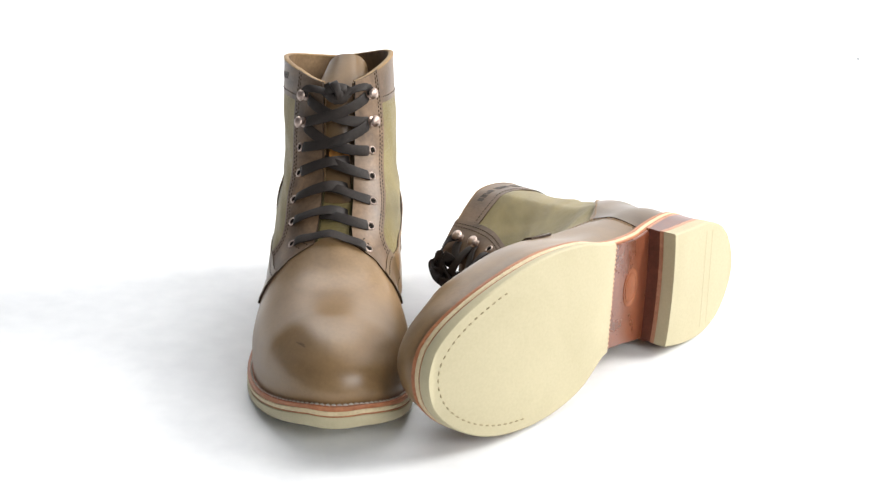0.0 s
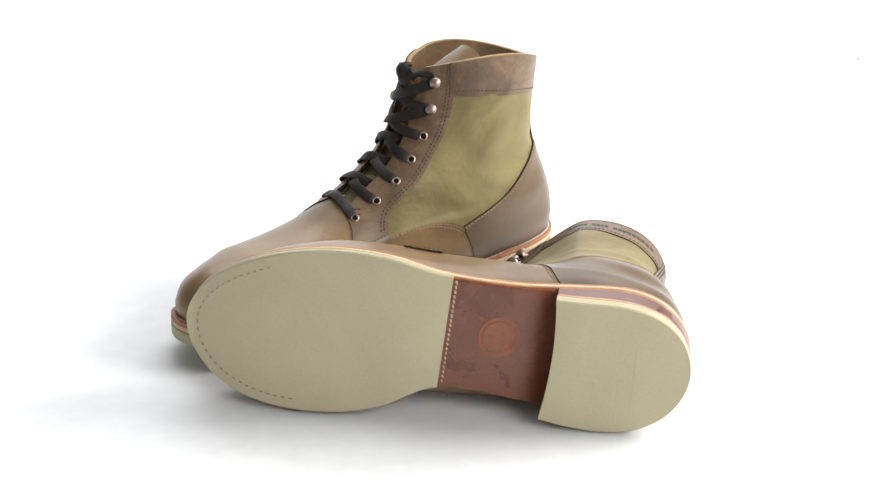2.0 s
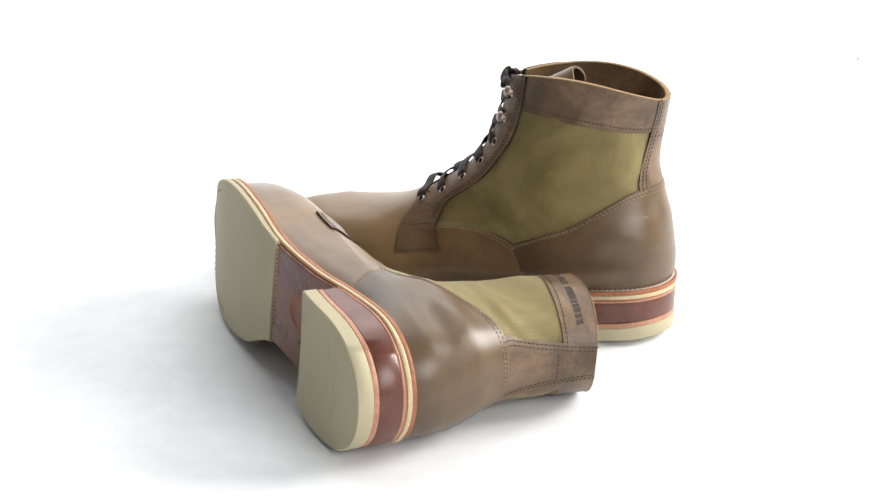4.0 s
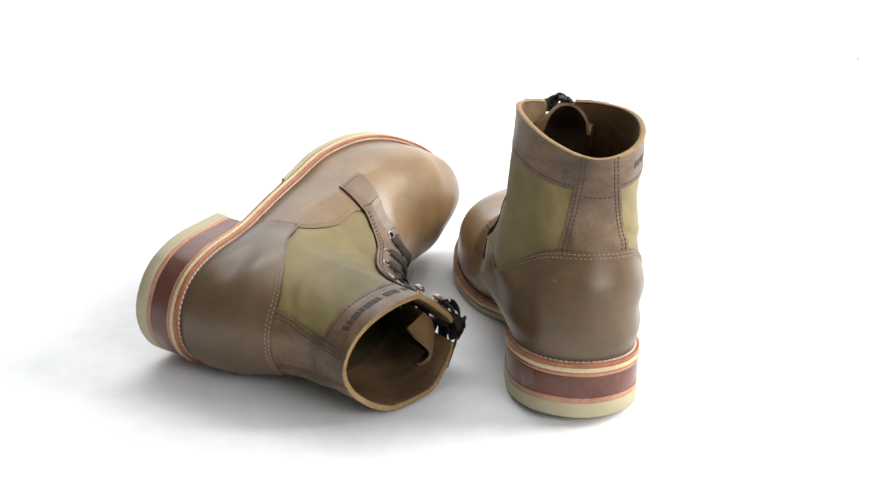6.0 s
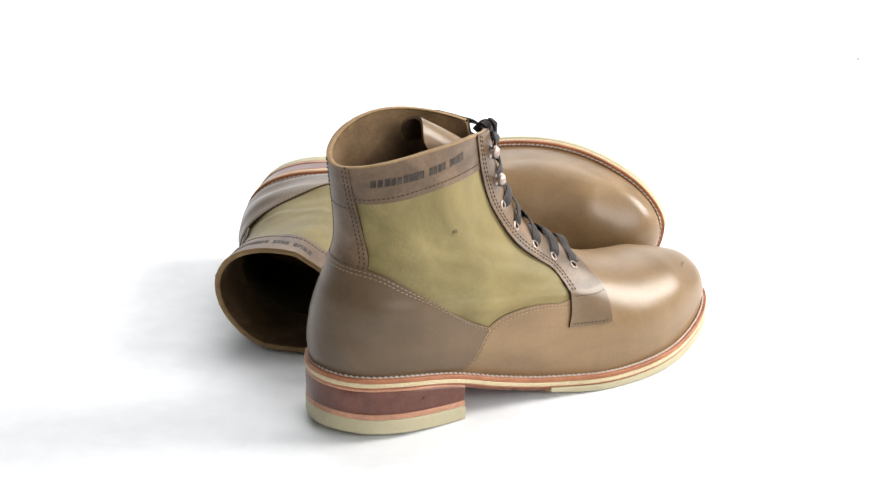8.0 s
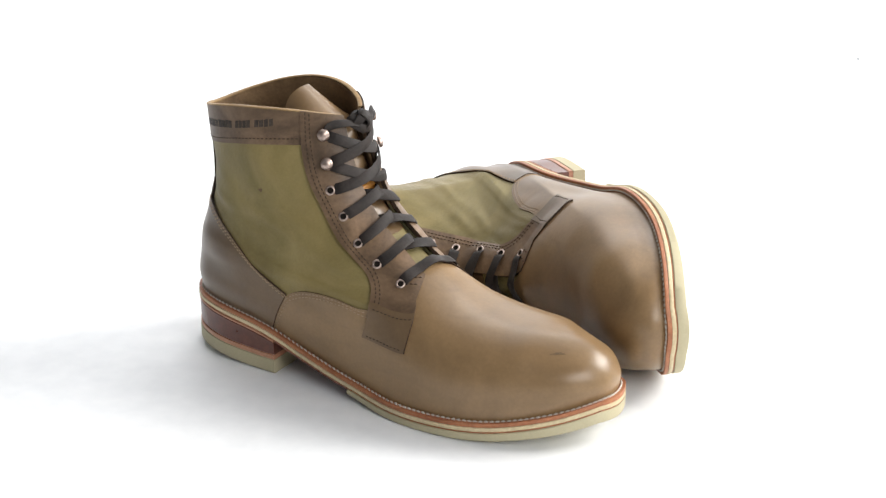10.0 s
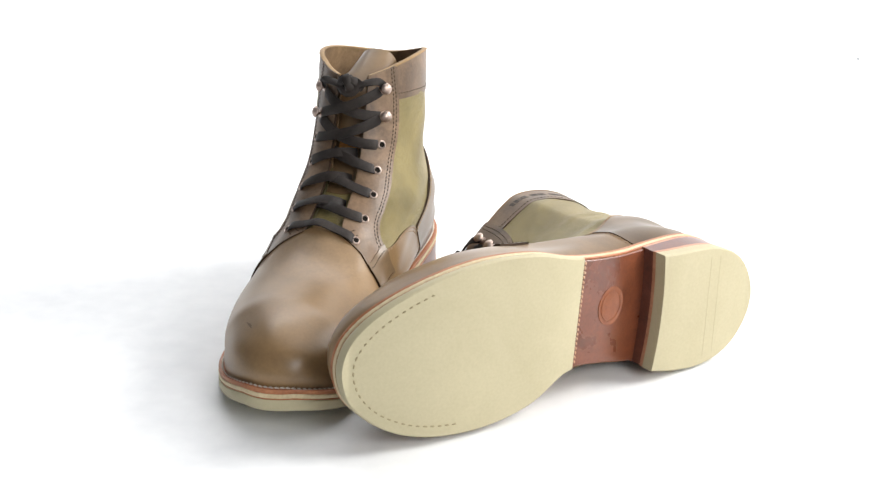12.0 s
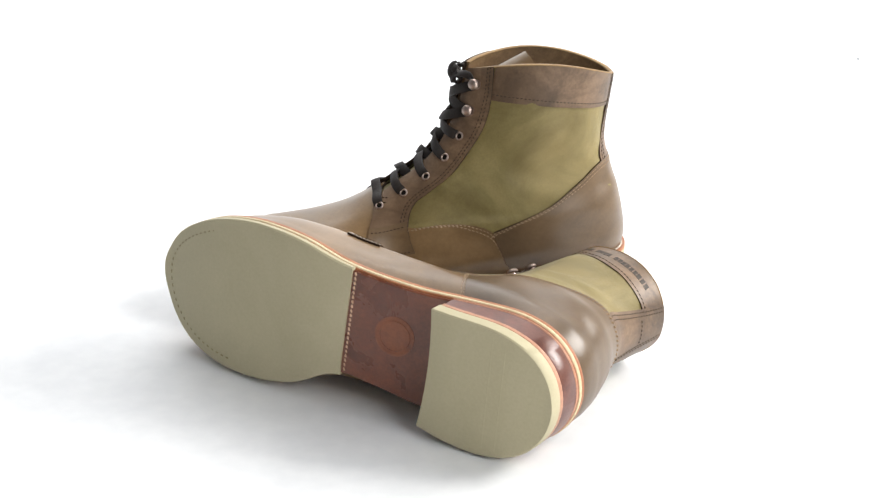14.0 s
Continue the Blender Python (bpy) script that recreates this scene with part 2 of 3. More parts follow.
def mesh_part(name, verts, faces, mats, parent, flip, label="", indices=None, smooth=35):
    """Links millimetre vertices as one mesh under its parent."""
    bm = bmesh.new()
    vs = [bm.verts.new((p[0] / 1000, -flip * p[1] / 1000, p[2] / 1000)) for p in verts]
    for k, f in enumerate(faces):
        try:
            face = bm.faces.new([vs[i] for i in f])
            face.material_index = indices[k] if indices else 0
            face.smooth = True
        except ValueError:
            pass
    bmesh.ops.recalc_face_normals(bm, faces=bm.faces)
    mesh = bpy.data.meshes.new(name)
    bm.to_mesh(mesh)
    bm.free()
    for mat in mats if isinstance(mats, (list, tuple)) else [mats]:
        mesh.materials.append(mat)
    mesh.set_sharp_from_angle(angle=radians(smooth))
    ob = new(name, mesh)
    ob.parent = parent
    if label:
        ob["label"] = label
    return ob


def patch(name, phi, v, off, mats, parent, flip, label="", thick=1.6):
    """A leather or cloth piece that follows the skin, off above it, with cut edges."""
    n, m = phi.shape
    out, _ = skin(phi, v, np.full(phi.shape, off))
    low, _ = skin(phi, v, np.full(phi.shape, off - thick))
    verts = [tuple(p) for p in out.reshape(-1, 3)] + [tuple(p) for p in low.reshape(-1, 3)]
    faces, idx = [], []
    at = lambda i, j: i * m + j
    for i in range(n - 1):
        for j in range(m - 1):
            faces.append((at(i, j), at(i, j + 1), at(i + 1, j + 1), at(i + 1, j)))
            idx.append(0)
            faces.append(tuple(n * m + k for k in (at(i, j), at(i + 1, j), at(i + 1, j + 1), at(i, j + 1))))
            idx.append(1)
    ring = [at(0, j) for j in range(m)] + [at(i, m - 1) for i in range(1, n)] + [at(n - 1, j) for j in range(m - 2, -1, -1)] + [at(i, 0) for i in range(n - 2, 0, -1)]
    for a, b in zip(ring, ring[1:] + ring[:1]):
        faces.append((a, b, b + n * m, a + n * m))
        idx.append(1)
    return mesh_part(name, verts, faces, mats, parent, flip, label, idx)


def between(lo, hi, n, m):
    """A grid of (phi, v) between two lines of (phi, v) points."""
    def even(line, k):
        line = np.array(line, float)
        p = surf(line[:, 0], line[:, 1])
        d = np.concatenate([[0], np.cumsum(np.linalg.norm(np.diff(p, axis=0), axis=1))])
        t = np.linspace(0, d[-1], k)
        return np.stack([np.interp(t, d, line[:, 0]), np.interp(t, d, line[:, 1])], -1)
    a, b = even(lo, n), even(hi, n)
    t = np.linspace(0, 1, m)[None, :, None]
    g = a[:, None] * (1 - t) + b[:, None] * t
    return g[..., 0], g[..., 1]


def smooth_line(points, k=40):
    """A rounded line through side-view points, thickly sampled."""
    p = np.array(points, float)
    d = np.concatenate([[0], np.cumsum(np.linalg.norm(np.diff(p, axis=0), axis=1))])
    t = np.linspace(0, d[-1], k)
    fx, fz = curve(d, p[:, 0]), curve(d, p[:, 1])
    return list(zip(fx(t), fz(t)))


def line_of(points, medial=False, k=40, rounded=True):
    q = np.array(smooth_line(points, k) if rounded else points)
    p, v = locate_all(q[:, 0], q[:, 1], medial)
    return list(zip(p, v))


def dashes(name, line, off, mat, parent, flip, step=3.0, long=2.0, wide=0.7, high=0.5, label="", slant=0.0):
    """A row of stitches along a line of (phi, v) on the skin."""
    line = np.array(line, float)
    p = surf(line[:, 0], line[:, 1])
    d = np.concatenate([[0], np.cumsum(np.linalg.norm(np.diff(p, axis=0), axis=1))])
    t = np.arange(step / 2, d[-1], step)
    ph, v = np.interp(t, d, line[:, 0]), np.interp(t, d, line[:, 1])
    c, n = skin(ph, v, np.full(t.shape, off))
    ahead, _ = skin(np.interp(t + 0.5, d, line[:, 0]), np.interp(t + 0.5, d, line[:, 1]), np.full(t.shape, off))
    behind, _ = skin(np.interp(t - 0.5, d, line[:, 0]), np.interp(t - 0.5, d, line[:, 1]), np.full(t.shape, off))
    return stitches(name, c, ahead - behind, n, mat, parent, flip, long, wide, high, label, slant)


def stitches(name, c, along, n, mat, parent, flip, long, wide, high, label="", slant=0.0):
    verts, faces = [], []
    for o, a, up in zip(c, along, n):
        a = a / (np.linalg.norm(a) + 1e-9)
        side = np.cross(up, a)
        a = a + side * slant
        a /= np.linalg.norm(a)
        side = np.cross(up, a)
        k = len(verts)
        for q, w, h in ((-0.5, 0.35, 0), (0, 0.5, 1), (0.5, 0.35, 0)):
            verts += [o + a * q * long + side * w * wide - up * 0.3, o + a * q * long - side * w * wide - up * 0.3,
                      o + a * q * long * 0.9 - side * w * wide * 0.6 + up * high * (0.3 + 0.7 * h), o + a * q * long * 0.9 + side * w * wide * 0.6 + up * high * (0.3 + 0.7 * h)]
        for b in (k, k + 4):
            for i in range(4):
                faces.append((b + i, b + (i + 1) % 4, b + 4 + (i + 1) % 4, b + 4 + i))
        faces += [(k, k + 1, k + 2, k + 3), (k + 8, k + 9, k + 10, k + 11)]
    ob = mesh_part(name, verts, faces, mat, parent, flip, label, smooth=60)
    return ob


def ribbon(name, path, normals, mat, parent, flip, wide=5.5, thick=1.5, label="", twist=None):
    path, normals = np.array(path, float), np.array(normals, float)
    tang = np.gradient(path, axis=0)
    verts, faces, k = [], [], 8
    for i, (p, t, n) in enumerate(zip(path, tang, normals)):
        t = t / (np.linalg.norm(t) + 1e-9)
        side = np.cross(n, t)
        side /= np.linalg.norm(side) + 1e-9
        up = np.cross(t, side)
        if twist is not None:
            c, s = math.cos(twist[i]), math.sin(twist[i])
            side, up = side * c + up * s, up * c - side * s
        for a, b in ((-.5, -.25), (-.5, .25), (-.38, .5), (0, .6), (.38, .5), (.5, .25), (.5, -.25), (0, -.5)):
            verts.append(p + side * a * wide + up * b * thick)
    m = len(path)
    for i in range(m - 1):
        for j in range(k):
            faces.append((i * k + j, i * k + (j + 1) % k, (i + 1) * k + (j + 1) % k, (i + 1) * k + j))
    faces += [tuple(range(k)), tuple(range((m - 1) * k, m * k))]
    return mesh_part(name, verts, faces, mat, parent, flip, label, smooth=50)


def spline(points, k):
    p = np.array(points, float)
    d = np.concatenate([[0], np.cumsum(np.linalg.norm(np.diff(p, axis=0), axis=1))])
    f = curve(d, p)
    return np.array([f(x) for x in np.linspace(0, d[-1], k)])


def turned(name, profile, at, axis, mat, parent, flip, label="", k=18):
    """A lathed piece: profile of (radius, height) round an axis."""
    axis = np.array(axis, float) / np.linalg.norm(axis)
    u = np.cross(axis, (0.3, 0.9, 0.1))
    u /= np.linalg.norm(u)
    w = np.cross(axis, u)
    verts, faces = [], []
    for r, h in profile:
        for i in range(k):
            a = 2 * math.pi * i / k
            verts.append(np.array(at) + axis * h + (u * math.cos(a) + w * math.sin(a)) * r)
    for j in range(len(profile) - 1):
        for i in range(k):
            faces.append((j * k + i, j * k + (i + 1) % k, (j + 1) * k + (i + 1) % k, (j + 1) * k + i))
    faces += [tuple(range(k)), tuple(range((len(profile) - 1) * k, len(profile) * k))]
    return mesh_part(name, verts, faces, mat, parent, flip, label, smooth=40)


# ---- soles ----
def outline(grow, n=97):
    """The sole's edge, lateral and medial, from heel to toe, grown outwards in the plane."""
    phi = np.linspace(0, 2 * math.pi, 2 * n - 1)
    p = surf(phi, np.zeros_like(phi))[:, :2]
    t = np.gradient(p, axis=0)
    t[0] = t[-1] = (0, 1)
    nrm = np.stack([-t[:, 1], t[:, 0]], -1)
    nrm /= np.linalg.norm(nrm, axis=1, keepdims=True)
    p = p + nrm * grow
    return p[:n], p[::-1][:n]


def slab(name, grow, top, bottom, mat, parent, flip, label="", x0=-50, x1=400, bow0=0.0, bow1=0.0, slant=0.0, cols=13, taper=0.0, bevel=0.6):
    """One layer of the sole between two heights that follow x."""
    lat, med = outline(grow)
    keep = [i for i in range(len(lat)) if x0 <= lat[i][0] <= x1]
    rows = [(lat[i], med[i]) for i in keep]

    def cut(x):
        a = np.array([np.interp(x, lat[:, 0], lat[:, 1])])[0]
        b = np.array([np.interp(x, med[:, 0], med[:, 1])])[0]
        return (np.array([x, a]), np.array([x, b]))
    if x0 > -50:
        rows.insert(0, cut(x0))
    if x1 < 400:
        rows.append(cut(x1))
    n = len(rows)
    base, verts, faces = [], [], []
    for r, (a, b) in enumerate(rows):
        for c in range(cols):
            t = c / (cols - 1)
            p = a * (1 - t) + b * t
            hump = 1 - (2 * t - 1)**2
            w = max(0, 1 - (n - 1 - r) / 8) if bow1 else 0
            p = p + np.array([bow1 * hump * w, 0])
            w = max(0, 1 - r / 8) if bow0 else 0
            p = p + np.array([bow0 * hump * w, 0])
            if slant:
                p = p + np.array([slant * (t - 0.5) * max(0, 1 - min(r if x0 > -50 else 99, n - 1 - r if x1 < 400 else 99) / 8), 0])
            base.append(p)

    def layer(fn, shrink):
        k = len(verts)
        for i, p in enumerate(base):
            r, c = divmod(i, cols)
            q = p.copy()
            if c in (0, cols - 1):
                inward = base[r * cols + cols // 2] - p
                q = p + inward / (np.linalg.norm(inward) + 1e-6) * min(shrink, np.linalg.norm(inward))
            verts.append((q[0], q[1], float(fn(p[0]))))
        return k
    layers = [layer(lambda x: bottom(x), taper + bevel), layer(lambda x: bottom(x) + bevel, taper), layer(lambda x: top(x) - bevel * 0.6, 0.0), layer(lambda x: top(x), bevel * 0.6)]
    for k, turn in ((layers[0], 1), (layers[-1], -1)):
        for r in range(n - 1):
            for c in range(cols - 1):
                f = (k + r * cols + c, k + r * cols + c + 1, k + (r + 1) * cols + c + 1, k + (r + 1) * cols + c)
                faces.append(f[::turn])
    ring = [c for c in range(cols)] + [r * cols + cols - 1 for r in range(1, n)] + [(n - 1) * cols + c for c in range(cols - 2, -1, -1)] + [r * cols for r in range(n - 2, 0, -1)]
    for k0, k1 in zip(layers, layers[1:]):
        for a, b in zip(ring, ring[1:] + ring[:1]):
            faces.append((k0 + a, k0 + b, k1 + b, k1 + a))
    return mesh_part(name, verts, faces, mat, parent, flip, label, smooth=40)


TREAD = curve([140, 150, 170, 190, 215, 258, 290, 315], [5.5, 4.2, 1.2, 0, 0, 2.5, 8.5, 15.5])


def edge_row(grow, x_from, x_to, step, medial_from=None):
    """Points round the toe along the sole's edge, from the lateral to the medial side."""
    lat, med = outline(grow, 200)
    a = [p for p in lat if p[0] >= x_from]
    b = [p for p in med if p[0] >= x_to][::-1]
    line = np.array(a + b)
    d = np.concatenate([[0], np.cumsum(np.linalg.norm(np.diff(line, axis=0), axis=1))])
    t = np.arange(0, d[-1], step)
    q = np.stack([np.interp(t, d, line[:, 0]), np.interp(t, d, line[:, 1])], -1)
    w = np.stack([np.interp(t + 1, d, line[:, 0]), np.interp(t + 1, d, line[:, 1])], -1) - np.stack([np.interp(t - 1, d, line[:, 0]), np.interp(t - 1, d, line[:, 1])], -1)
    return q, w


def heel_rise(x):
    return 5.5 * np.clip((72 - x) / 72, 0, 1)**1.2


def build_sole(boot, flip):
    f = FEATHER
    welt = slab("welt", 5.0, lambda x: f(x), lambda x: f(x) - 3.0, ORANGE, boot, flip, "natural orange-brown leather welt")
    slab("midsole", 5.2, lambda x: f(x) - 3.0, lambda x: f(x) - 5.9, CREAM, boot, flip, "cream midsole layer")
    slab("midsole_liner", 4.8, lambda x: f(x) - 5.9, lambda x: f(x) - 7.0, ORANGE, boot, flip, "thin orange leather layer")
    outsole = slab("outsole", 5.3, lambda x: f(x) - 7.0, TREAD, SAND, boot, flip, "sand-coloured rubber forefoot sole", x0=150.5, slant=4.0, bevel=1.0)
    shank = slab("shank", 3.5, lambda x: f(x) - 7.0, lambda x: f(x) - 9.2, SHANK, boot, flip, "polished red-brown leather shank", x0=70, x1=152)
    heel = slab("heel", 4.6, lambda x: f(x) - 8.8, lambda x: 13.6 + heel_rise(x), STACK, boot, flip, "dark brown stacked leather heel", x1=84.5, bow1=-3.0, slant=3.0, taper=0.5)
    slab("heel_layer", 4.8, lambda x: f(x) - 7.0, lambda x: f(x) - 8.8, SALMON, heel, flip, "salmon leather layer", x1=84.5, bow1=-3.0, slant=3.0)
    slab("heel_layer", 4.6, lambda x: 13.6 + heel_rise(x), lambda x: 10.0 + heel_rise(x), SALMON, heel, flip, "salmon leather layer", x1=84.5, bow1=-3.0, slant=3.0)
    lift = slab("top_lift", 4.8, lambda x: 10.0 + heel_rise(x), lambda x: 0.2 + heel_rise(x), SAND, heel, flip, "sand-coloured rubber heel lift with two grooves", x1=85, bow1=-3.0, slant=3.0, bevel=0.9)
    # white stitches on the welt, all round
    p, w = edge_row(2.3, -20, -20, 3.6)
    z = np.array([FEATHER(x) for x in p[:, 0]])
    c = np.column_stack([p, z + 0.3])
    stitches("welt_stitching", c, np.column_stack([w, np.gradient(z)]), np.tile((0, 0, 1.0), (len(c), 1)), THREAD, welt, flip, 3.1, 1.2, 0.7, "white lockstitch thread", 0.25)
    # stitches round the toe of the outsole, the shade of their channel put into the colour
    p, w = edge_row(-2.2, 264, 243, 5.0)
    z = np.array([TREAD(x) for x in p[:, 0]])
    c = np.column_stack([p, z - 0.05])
    stitches("sole_stitching", c, np.column_stack([w, np.gradient(z)]), np.tile((0, 0, -1.0), (len(c), 1)), SAND_SHADE, outsole, flip, 3.0, 1.3, 0.5, "sole stitches, coloured darker for the shade in their channel")
    # the row of stitches where the outsole ends
    y = np.arange(-24, 45, 3.2)
    c = np.column_stack([148.6 - y * 0.05, y, np.full(y.shape, FEATHER(147.4) - 9.4)])
    stitches("waist_stitching", c, np.tile((0.25, 1.0, 0), (len(y), 1)), np.tile((0, 0, -1.0), (len(y), 1)), PALE_THREAD, shank, flip, 2.4, 1.5, 0.7, "pale thread")
    # stamped round mark
    z0 = float(FEATHER(117)) - 9.2
    slope = float(FEATHER(118) - FEATHER(116)) / 2
    axis = np.array((slope, 0, -1.0))
    emblem = turned("emblem", [(13.5, -0.6), (13.5, 0.25), (12.6, 0.35), (12.0, 0.1), (0.5, 0.1)], (117, 8, z0), axis, EMBLEM, shank, flip, "stamped round maker's mark", k=40)
    for r in (10.6,):
        turned("emblem_ring", [(r, -0.2), (r, 0.45), (r - 0.6, 0.45), (r - 0.6, -0.2)], (117, 8, z0), axis, EMBLEM, emblem, flip, k=36)
    # grooves of the heel lift
    for x in (30, 39):
        verts = [(x + dx, yy, zz - 2.8 + float(heel_rise(x))) for yy in (-37, 35) for dx, zz in ((-0.5, 3.3), (-0.3, 2.88), (0.3, 2.88), (0.5, 3.3))]
        mesh_part("groove", verts, [(0, 1, 5, 4), (1, 2, 6, 5), (2, 3, 7, 6), (3, 0, 4, 7), (0, 1, 2, 3), (4, 5, 6, 7)], SAND, lift, flip)


SALMON = material("salmon leather", (0.36, 0.165, 0.095), (0.50, 0.26, 0.165), 0.45, 60, 500, 0.1, 0.4)
SCUFF = material("dark scuff", (0.085, 0.054, 0.027), (0.14, 0.09, 0.045), 0.45, 300, 900, 0.1, 0.4)
# darker copy of the sand rubber, shade painted into the sole stitches
SAND_SHADE = material("sand rubber in painted shade", (0.24, 0.20, 0.115), (0.33, 0.28, 0.17), 0.7, 60, 900, 0.1, 0.3)
PALE_THREAD = material("pale orange thread", (0.50, 0.30, 0.19), (0.62, 0.42, 0.29), 0.7, 200, 900, 0.2, 0.3)

# ---- lines of the pattern in the side view ----
COLLAR_LOW = [(14, 152), (25, 153.3), (41, 156), (61, 159.5), (82, 161.5), (101, 162.5)]
EYESTAY_REAR = [(161, 48.8), (163.5, 62), (162.5, 73.5), (156, 85.5), (144, 95), (130, 106), (114, 127), (105.6, 141.5), (100, 161), (97.5, 187)]
EYESTAY_REAR_MEDIAL = [(160, 52.5), (164, 64), (164.5, 74), (160, 85.5), (149, 95), (135, 106), (119, 127), (110.6, 141.5), (105, 161), (102.5, 187)]
FOX_TOP = [(11.5, 112.5), (22, 110.5), (39.5, 100), (60, 85.7), (80.7, 71.5), (97.5, 63)]
FOX_FRONT = [(97.5, 63), (90, 48), (80, 33)]
VAMP_SEAM = [(80, 31), (89.5, 47.5), (98.5, 62.5), (107, 67), (119.5, 69.5), (137, 69.5), (160, 66.5)]
EYELETS = ([(177, 82), (159, 92), (144, 103), (130, 118), (119.5, 134)], [(184, 81.5), (166, 91.5), (150, 104), (136, 118), (125.5, 134)])
HOOKS = ([(115, 151), (111, 169.5)], [(118, 153), (113.5, 172)])


def shifted(points, medial):
    return [(x + (5 if medial and x > 60 else 0), z + (4 * min(1, max(0, (x - 60) / 30)) if medial and z < 75 else 0)) for x, z in points]


def gap_phi(v, half, medial):
    g = 40 if v < 0.81 else 38 - (v - 0.81) / 0.19 * 6
    a = math.pi - math.asin(half / g)
    return TWO_PI - a if medial else a


def build_upper(boot, flip, marked=True):
    # vamp: from the lateral seam round the toe to the medial seam
    lat = line_of(VAMP_SEAM + [(177, 71), (185, 79)], k=60)
    med = line_of(shifted(VAMP_SEAM, True) + [(180, 72), (187, 79)], True, k=60)
    tops = np.array(lat + [(math.pi, 0.640)] + med[::-1])
    order = np.argsort(tops[:, 0])
    tops = tops[order]
    phis = np.linspace(tops[0, 0], tops[-1, 0], 221)
    hi = np.interp(phis, tops[:, 0], tops[:, 1])
    t = np.linspace(0, 1, 44)
    phi = np.repeat(phis[:, None], len(t), 1)
    v = hi[:, None] * t[None, :]
    vamp = patch("vamp", phi, v, 0.9, (LEATHER, EDGE), boot, flip, "smooth oiled brown leather vamp with scuffs", 1.8)
    for medial, line in ((False, lat), (True, med)):
        for inset in (0.012, 0.030):
            dashes("stitching", [(p, max(q - inset, 0.01)) for p, q in line[4:-14]], 1.0, TAN_SEAM, vamp, flip, 3.0, 1.9, 0.75, 0.5)
    # heel counter round the back
    top_l = line_of(FOX_TOP, k=40)
    top_m = line_of(shifted(FOX_TOP, True), True, k=40)
    fl = line_of(FOX_FRONT[::-1], k=14)[:-1]
    fm = line_of(shifted(FOX_FRONT, True)[::-1], True, k=14)[:-1]
    edge = np.array(([(p - TWO_PI, q) for p, q in top_m[::-1]] + top_l))
    pl, pm = top_l[-1][0], top_m[-1][0] - TWO_PI
    bl, bm_ = fl[0][0], fm[0][0] - TWO_PI
    k = 90
    t = np.linspace(0, 1, k)
    order = np.argsort(edge[:, 0])
    upper_phi = edge[order[0], 0] + (edge[order[-1], 0] - edge[order[0], 0]) * t
    upper_v = np.interp(upper_phi, edge[order, 0], edge[order, 1])
    lower_phi = bm_ + (bl - bm_) * (upper_phi - upper_phi[0]) / (upper_phi[-1] - upper_phi[0])
    r = np.linspace(0, 1, 30)[None, :]
    phi = lower_phi[:, None] * (1 - r) + upper_phi[:, None] * r
    v = upper_v[:, None] * r
    counter = patch("counter", phi, v, 1.7, (COUNTER, EDGE), boot, flip, "smooth brown leather heel counter", 1.6)
    for inset in (0.013, 0.032):
        dashes("stitching", list(zip(upper_phi, upper_v - inset)), 1.8, TAN_SEAM, counter, flip, 3.0, 1.9, 0.75, 0.5)
    # canvas quarters, lateral and medial
    for medial in (False, True):
        vs = np.linspace(0.12, 1.0, 60)
        sign = (lambda a: TWO_PI - a) if medial else (lambda a: a)
        rear = np.array(line_of((EYESTAY_REAR_MEDIAL if medial else EYESTAY_REAR), medial, 60))
        o = np.argsort(rear[:, 1])
        end = np.interp(vs, rear[o, 1], rear[o, 0])
        r = np.linspace(0, 1, 50)[None, :]
        a = 0.12 if not medial else TWO_PI - 0.12
        phi = a * (1 - r) + (end[:, None] + (0.08 if not medial else -0.08)) * r
        v = np.repeat(vs[:, None], 50, 1)
        folds = 1.1 * np.sin(phi * 4.3 + v * 13 + 1.3) * np.sin(phi * 2.1 - v * 9) - 1.3 * np.exp(-((v - 0.74 + 0.10 * np.sin(phi)) / 0.035)**2) * np.exp(-((np.sin(phi) - 0.55) / 0.5)**2)
        wrinkle = (folds * 1.2 + 0.4 * np.sin(phi * 9 + v * 22) * np.sin(v * 31 + phi * 3)) * np.clip((v - .3) * 5, 0, 1) * np.clip((0.97 - v) * 8, 0, 1)
        canvas_patch("quarter", phi, v, np.maximum(wrinkle, -0.75), boot, flip)
    # backstay
    vs = np.linspace(edge[len(edge) // 2, 1] - 0.03, 1.0, 26)
    half = 12.5 + 9 * np.clip((1 - vs) / 0.33, 0, 1)**1.3
    gb = np.array([float(LAT_V(x)[0] + LAT_V(x)[1]) / 2 for x in vs])
    wide = np.arcsin(np.clip(half / gb, 0, 0.95))
    r = np.linspace(-1, 1, 25)[None, :]
    phi = wide[:, None] * np.where(r < 0, r * (1.6 if SHAPE["squash"] else 1.0), r)
    v = np.repeat(vs[:, None], 25, 1)
    stay = patch("backstay", phi, v, 1.3, (TRIM, EDGE), boot, flip, "brown leather backstay strip", 1.6)
    for s in (-1, 1):
        for inset in (0.05, 0.11):
            dashes("stitching", list(zip(s * (wide - inset), vs)), 1.4, SEAM, stay, flip, 2.9, 1.9, 0.9, 0.4)
    seam_v = 0.885
    dashes("stitching", [(a, seam_v) for a in np.linspace(-0.22, 0.22, 12)], 1.4, SEAM, stay, flip, 2.9, 1.9, 0.9, 0.4)
    # collar bands
    for medial in (False, True):
        low = np.array(line_of(shifted(COLLAR_LOW, medial), medial, 40))
        start = 0.27 if not medial else TWO_PI - 0.27
        rear = np.array(line_of((EYESTAY_REAR_MEDIAL if medial else EYESTAY_REAR), medial, 60))
        o = np.argsort(rear[:, 1])
